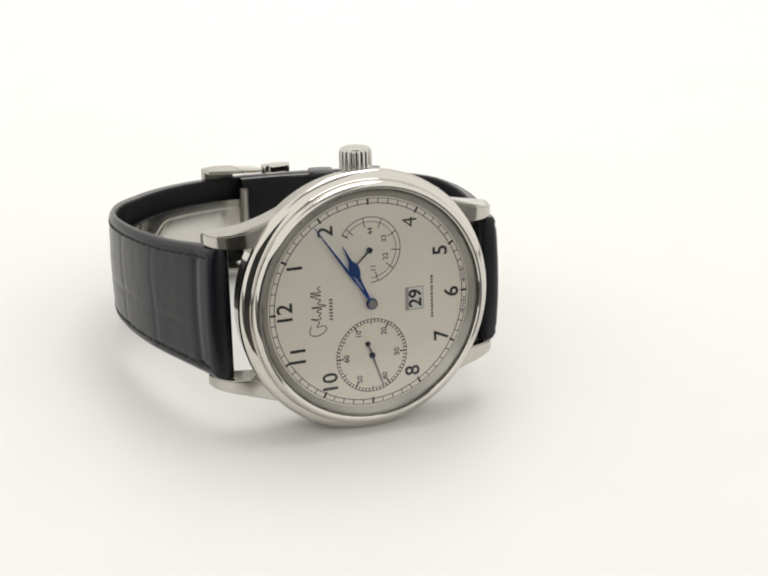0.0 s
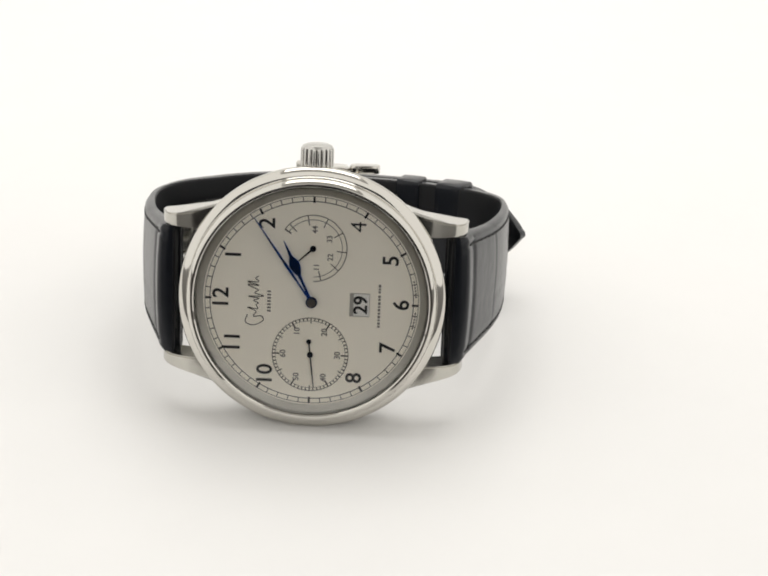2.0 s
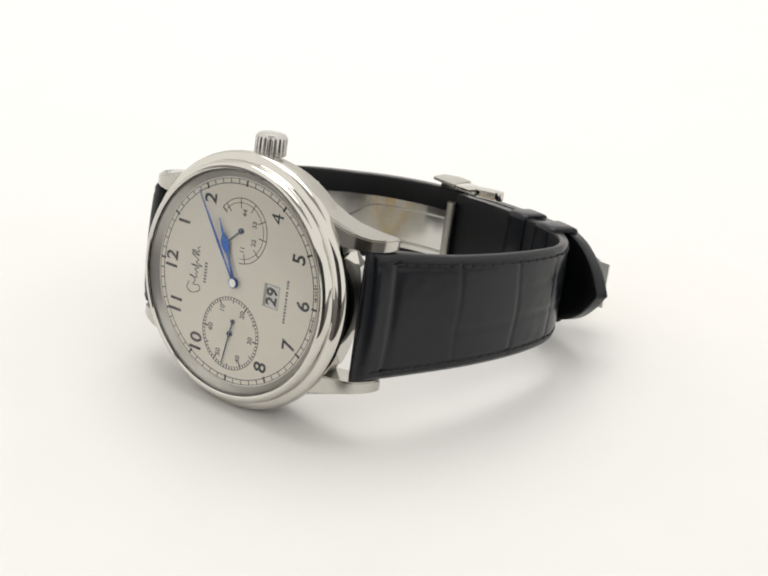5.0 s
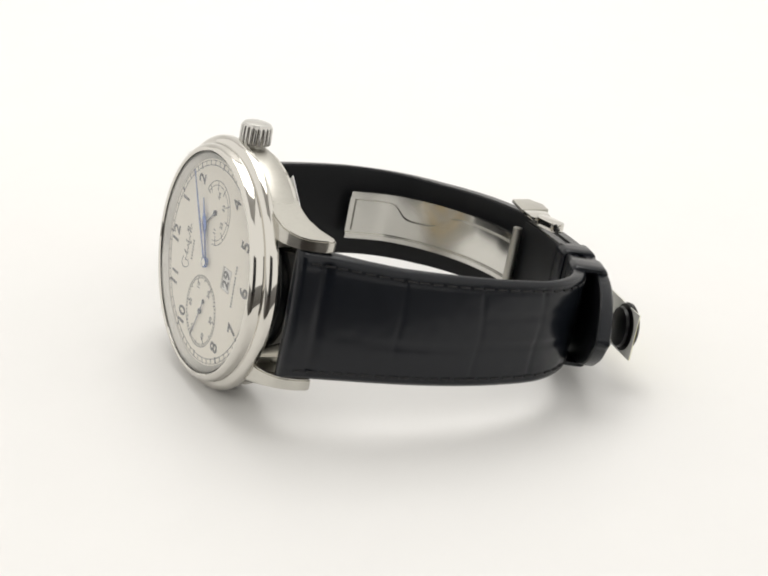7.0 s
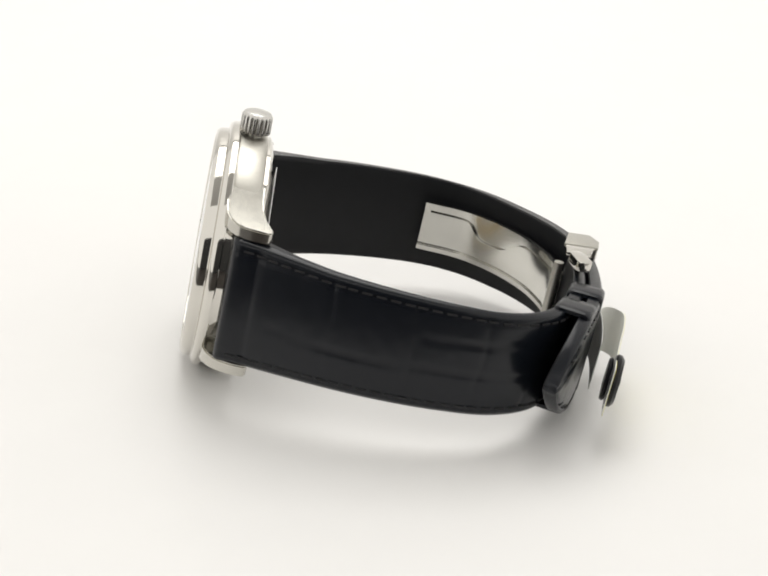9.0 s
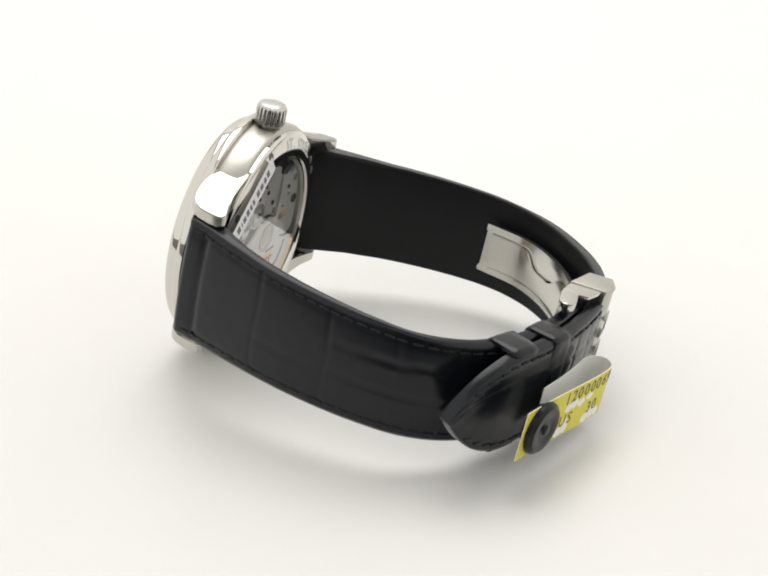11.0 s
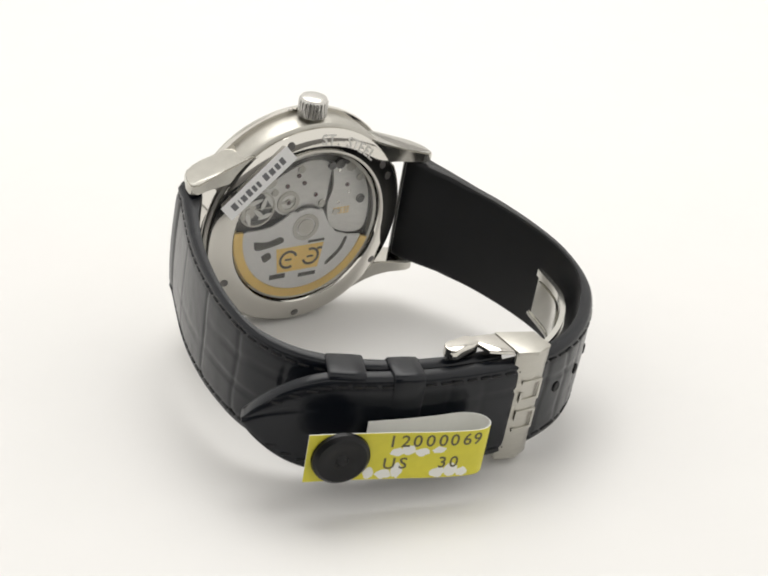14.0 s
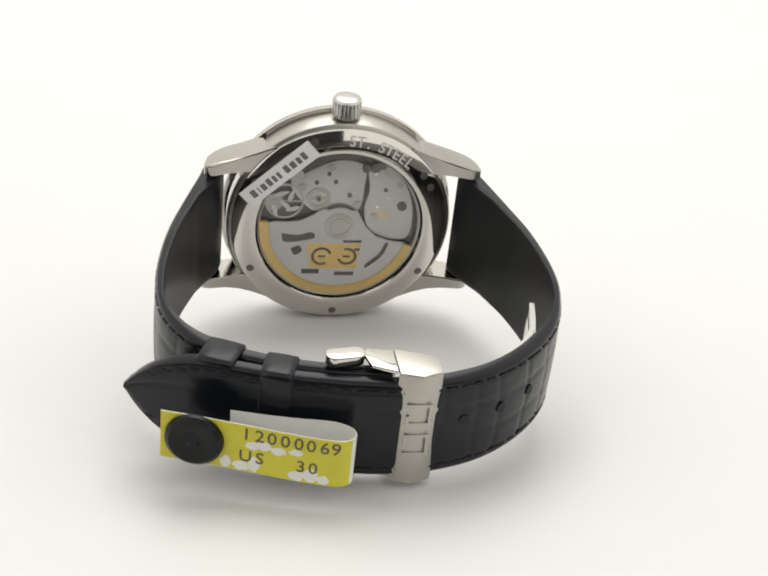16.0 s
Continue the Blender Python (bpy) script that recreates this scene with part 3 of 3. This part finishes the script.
upper, lining, threads = strap(PATH_A, 1, 3, True)
strap_a = part("long_strap", upper, LEATHER, watch, "black alligator strap half with a pointed end", 60)
part("lining", lining, LINING, strap_a, "smooth black calf lining")
part("stitching", threads, THREAD, strap_a, "black saddle stitching")
for s in (-22.2, -16.6, -10.6):
    p = min(spline(PATH_A, 200)[0], key=lambda q: abs(q[0].x - s) + (100 if q[0].y < 55 else 0))
    nrm = Vector((-p[1].y, p[1].x))
    c = p[0] + nrm * 1.55
    part("buckle_hole", moved(lathe([(0, -0.25), (0.75, -0.25), (0.95, 0), (0.75, 0.12), (0, 0.02)], 20, False), Matrix.Translation((c.x, c.y, 0.6)) @ Matrix.Rotation(math.atan2(p[1].y, p[1].x), 4, "Z")), THREAD, strap_a)
lower, lining, threads = strap(PATH_B, -1, 8, False)
strap_b = part("short_strap", lower, LEATHER, watch, "black alligator strap half carrying the keepers", 60)
part("lining", lining, LINING, strap_b, "smooth black calf lining")
part("stitching", threads, THREAD, strap_b, "black saddle stitching")


def keeper(cx, cy, ang, wide, deep, tall):
    """A leather loop round both strap layers."""
    ring_o, ring_i = rounded(deep, tall, 1.1), rounded(deep - 0.9, tall - 0.8, 0.5)
    bm = bmesh.new()
    stations = []
    for u, shrink in ((-wide / 2, 0.18), (-wide / 2 + 0.25, 0.0), (-wide / 6, -0.05), (wide / 6, -0.05), (wide / 2 - 0.25, 0.0), (wide / 2, 0.18)):
        stations.append(([bm.verts.new((u, a * (1 - shrink / deep), b * (1 - shrink / tall))) for a, b in ring_o], [bm.verts.new((u, a, b)) for a, b in ring_i]))
    m = len(ring_o)
    for (ao, ai), (bo, bi) in zip(stations, stations[1:]):
        for k in range(m):
            j = (k + 1) % m
            bm.faces.new((ao[k], ao[j], bo[j], bo[k]))
            bm.faces.new((ai[k], bi[k], bi[j], ai[j]))
    for o, i in (stations[0], stations[-1]):
        for k in range(m):
            j = (k + 1) % m
            bm.faces.new((o[k], o[j], i[j], i[k]))
    return moved(bm, Matrix.Translation((cx, cy, -0.35)) @ Matrix.Rotation(radians(ang), 4, "Z"))


part("keeper", keeper(26.6, 61.9, -25, 5.8, 3.3, 9.45), LEATHER, watch, "wide black leather keeper loop", 50)
part("keeper", keeper(18.0, 65.6, -18, 5.0, 3.2, 9.35), LEATHER, watch, "narrow black leather keeper loop", 50)

# folding clasp
clasp = tagged(new("folding_clasp"), "polished and brushed steel folding clasp")
clasp.parent = watch
clasp.location = (0.0003, 0.0, 0.0004)


def curved_plate(path, side, off, z0, z1, thick, n=40, s0=0.0, s1=1.0, bevel=0.15):
    """A bent steel strip that follows a plan curve at a distance."""
    pts, _ = spline(path, n)
    lo, hi = [], []
    for p, t, s in pts[int(s0 * n):int(s1 * n) + 1]:
        nrm = Vector((-t.y, t.x)) * side
        lo.append(p + nrm * off)
        hi.append(p + nrm * (off + thick))
    return prism([(q.x, q.y) for q in lo] + [(q.x, q.y) for q in reversed(hi)], z0, z1, "z")


def notched_plate(path, off, thick, n=70):
    """A bent steel strip whose upper edge dips into a rounded notch, shaped after a reflection."""
    bm = bmesh.new()
    pts, _ = spline(path, n)
    rows = []
    for k in range(2, n + 1):
        p, t, s = pts[k]
        f = k / n
        nrm = Vector((-t.y, t.x)) * -1
        dip = 1 / (1 + math.exp(-(f - 0.27) * 60)) * 1 / (1 + math.exp((f - 0.50) * 42))
        top = 2.6 - 3.2 * dip
        a, b = p + nrm * off, p + nrm * (off + thick)
        rows.append([bm.verts.new(v) for v in ((a.x, a.y, -4.0), (a.x, a.y, top), (b.x, b.y, top), (b.x, b.y, -4.0))])
    for a, b in zip(rows, rows[1:]):
        for k in range(4):
            j = (k + 1) % 4
            bm.faces.new((a[k], a[j], b[j], b[k]))
    bm.faces.new(rows[0])
    bm.faces.new(rows[-1][::-1])
    return bm


BLADE = [(-29.3, 42.6), (-26.9, 51.4), (-21.4, 58.3), (-14.0, 63.3), (-6.2, 65.7), (0.5, 66.2)]
part("clasp_blade", curved_plate(BLADE, -1, 0.3, -4.4, 3.1, 0.5), SATIN, clasp, "polished curved steel blade")
part("blade_rail", curved_plate(BLADE, -1, 0.5, 3.1, 4.4, 0.9), SATIN, clasp)
part("blade_rail", curved_plate(BLADE, -1, 0.5, -5.6, -4.4, 0.8), SATIN, clasp)
# the notch bares the blade behind in place of a darker reflection
part("inner_blade", notched_plate(BLADE, 1.0, 0.5), SATIN, clasp, "inner polished steel blade, notched in the outline of a dark reflection")
part("inner_rail", curved_plate(BLADE, -1, 1.3, -5.2, -4.6, 0.3, s0=0.02), SATIN, clasp)
part("clasp_hinge", moved(lathe([(0, -6.5), (0.9, -6.5), (0.9, 6.5), (0, 6.5)], 20, False), Matrix.Translation((0.4, 64.3, 0)) @ Matrix.Rotation(radians(90), 4, "X")), BRUSHED, clasp)
cover_path = [(0.2, 70.4), (-1.4, 71.1), (-3.2, 71.3), (-4.9, 71.0), (-6.4, 70.1)]
cover = part("clasp_cover", join(curved_plate(cover_path, -1, -0.6, -10.4, 10.0, 0.9), prism([(0.2, 70.9), (-3.2, 71.8), (-6.4, 70.6), (-6.2, 66.4), (0.2, 64.4)], 9.6, 10.3, "z", 0.12), prism([(0.2, 70.9), (-3.2, 71.8), (-6.4, 70.6), (-6.2, 66.4), (0.2, 64.4)], -10.8, -10.1, "z", 0.12)), BRUSHED, clasp, "brushed steel clasp cover with raised mark")
part("clasp_arm", prism([(0.4, 70.2), (0.4, 64.6), (4.4, 64.0), (5.0, 65.4), (4.2, 68.6)], 9.5, 10.2, "z", 0.15), STEEL, clasp, "polished clasp flank")
for sz in (1, -1):
    part("release_button", moved(prism(rounded(3.1, 1.5, 1.45), -0.9, 0.9, bevel=0.25), Matrix.Translation((7.9, 65.9, sz * 9.9)) @ Matrix.Rotation(radians(90), 4, "X") @ Matrix.Rotation(radians(8), 4, "Y")), STEEL, clasp, "oval polished release button")
for zc, flip in ((2.9, 1), (-2.9, -1)):
    for x0, x1, z0, z1 in ((-5.2, -1.2, 1.5, 2.0), (-5.2, -4.7, -1.5, 1.5), (-5.2, -1.2, -2.0, -1.5), (-1.7, -1.2, -1.5, -0.2)):
        part("raised_mark", box(x0, x1, 71.55, 71.82, *sorted((zc + flip * z0, zc + flip * z1))), BRUSHED, cover, "raised bar of a maker's mark")

# ---------------------------------------------------------------- price label looped through the strap
price = tagged(new("price_label"), "yellow paper price label with black button fastener on the strap", "price tag")
TAG = [(36.0, 68.6), (31, 70.0), (24, 72.2), (16, 74.8), (10.5, 76.2), (8.2, 76.0), (7.0, 74.7), (7.6, 72.9), (10, 71.6), (14.5, 70.9), (19.5, 69.9), (25.5, 68.4)]


def strip(path, z0, z1, off, thick, s0=0.0, s1=1.0, n=110, drop=0.6):
    bm = bmesh.new()
    pts, length = spline(path, n)
    rows = []
    for p, t, s in pts[int(s0 * n):int(s1 * n) + 1]:
        nrm = Vector((-t.y, t.x)) * -1
        fall = -drop * min(1.0, s / 30) + 0.3 * min(1.0, max(0.0, (s - 30) / 8))
        a, b = p - nrm * off, p - nrm * (off + thick)
        rows.append([bm.verts.new(v) for v in ((a.x, a.y, z0 + fall), (a.x, a.y, z1 + fall), (b.x, b.y, z1 + fall), (b.x, b.y, z0 + fall))])
    for a, b in zip(rows, rows[1:]):
        for k in range(4):
            j = (k + 1) % 4
            bm.faces.new((a[k], a[j], b[j], b[k]))
    bm.faces.new(rows[0])
    bm.faces.new(rows[-1][::-1])
    return bm


band_y = part("label_band", strip(TAG, -6.2, 2.6, 0.0, 0.14), PAPER_W, price, "folded white paper band")
part("label_front", strip(TAG, -6.18, 2.58, 0.0, -0.05, 0.0, 0.575), PAPER_Y, price, "yellow printed face")
front = [o for o in price.children if o.name == "label_front"][0]


def on_tag(u, z):
    """Pose of letters on the label's face; u: share of its length."""
    p, t, s = min(spline(TAG, 300)[0], key=lambda q: abs(q[0].x - u) + (50 if q[2] > 33 else 0))
    out = Vector((t.y, -t.x))
    fall = -0.6 * min(1.0, s / 30)
    c = p + out * 0.07
    return Matrix(((t.x, 0, out.x, c.x), (t.y, 0, out.y, c.y), (0, 1, 0, z + fall), (0, 0, 0, 1)))


for x, ch in zip((23.4, 21.5, 19.6, 17.7, 15.8, 13.9, 12.0, 10.3), "12000069"):
    part("label_digit", moved(words(ch, 3.1, 0.02, 0.03), on_tag(x, 0.9)), LABEL_PRINT, front, "", 20)
for x, ch in ((23.3, "U"), (21.3, "S"), (15.2, "3"), (13.4, "0")):
    part("label_digit", moved(words(ch, 3.0, 0.02, 0.03), on_tag(x, -3.3)), LABEL_PRINT, front, "", 20)
rnd = random.Random(4)
for x, z, w, h in ((25.6, -0.2, 1.3, 0.8), (23.9, 0.1, 1.2, 1.0), (21.8, -0.3, 1.3, 0.8), (19.2, 0.0, 1.2, 0.7), (27.2, -4.4, 1.4, 1.0), (25.2, -3.8, 0.9, 1.5), (18.9, -4.3, 1.3, 1.1), (17.0, -3.9, 1.2, 1.4), (15.2, -4.4, 1.0, 0.9), (29.5, -4.2, 0.9, 1.2)):
    outline = [(w * (0.75 + 0.35 * rnd.random()) * math.cos(2 * math.pi * k / 14), h * (0.75 + 0.35 * rnd.random()) * math.sin(2 * math.pi * k / 14)) for k in range(14)]
    bm = bmesh.new()
    bm.faces.new([bm.verts.new((a, b, -0.012)) for a, b in outline])
    bm.normal_update()
    bmesh.ops.solidify(bm, geom=bm.faces[:], thickness=0.01)
    part("worn_patch", moved(bm, on_tag(x - 3.2, z - 0.8)), PAPER_W, front, "rubbed white patch")
knob = moved(lathe([(0, -2.3), (0.9, -2.2), (1.3, -1.7), (2.6, -1.6), (3.4, -2.0), (5.0, -1.9), (5.8, -1.2), (5.95, -0.4), (5.6, 0.1), (0, 0.1)], 56, False), Matrix.Identity(4))
place = Matrix.Translation((30.9, 69.95, -1.7)) @ Matrix.Rotation(radians(180 - 16.5), 4, "Z") @ Matrix.Scale(0.77, 4)
part("fastener_button", moved(knob, place), BLACK_PLASTIC, price, "round black plastic fastener button")
part("fastener_button", moved(lathe([(0, 0.4), (4.6, 0.4), (4.9, 0.8), (4.6, 1.4), (1.2, 1.6), (0, 1.6)], 48, False), place), BLACK_PLASTIC, price, "black plastic backing button")


# the worn strap sits a little askew on its case, and the label goes with it
askew = Matrix(((1, -0.022, 0, 0), (0, 1, 0, 0), (0, 0.013, 1, 0), (0, 0, 0, 1)))
for top in [o for o in watch.children if o.name.split(".")[0] in ("long_strap", "short_strap", "keeper", "folding_clasp")] + [price]:
    for ob in (top, *top.children_recursive):
        if ob.type == "MESH":
            ob.data.transform(askew)


# ---------------------------------------------------------------- what turns
def motions():
    lean = pose(-0.00268, -0.02288, 0.02213, -9.207, 0, 0) @ pose(0, 0, 0, 0, -0.957, 0)
    rows = []
    for k in range(17):
        rows.append((float(k), pose(0, 0, 0, 0, 0, 22.229 - 12.1393 * k) @ lean))
    walk(watch, rows)
    walk(price, rows)
    walk(second_hand, [(float(k), pose(0, 0, CS * 0.001, 0, 251 + 6 * k, 0)) for k in range(0, 17, 2)])


motions()
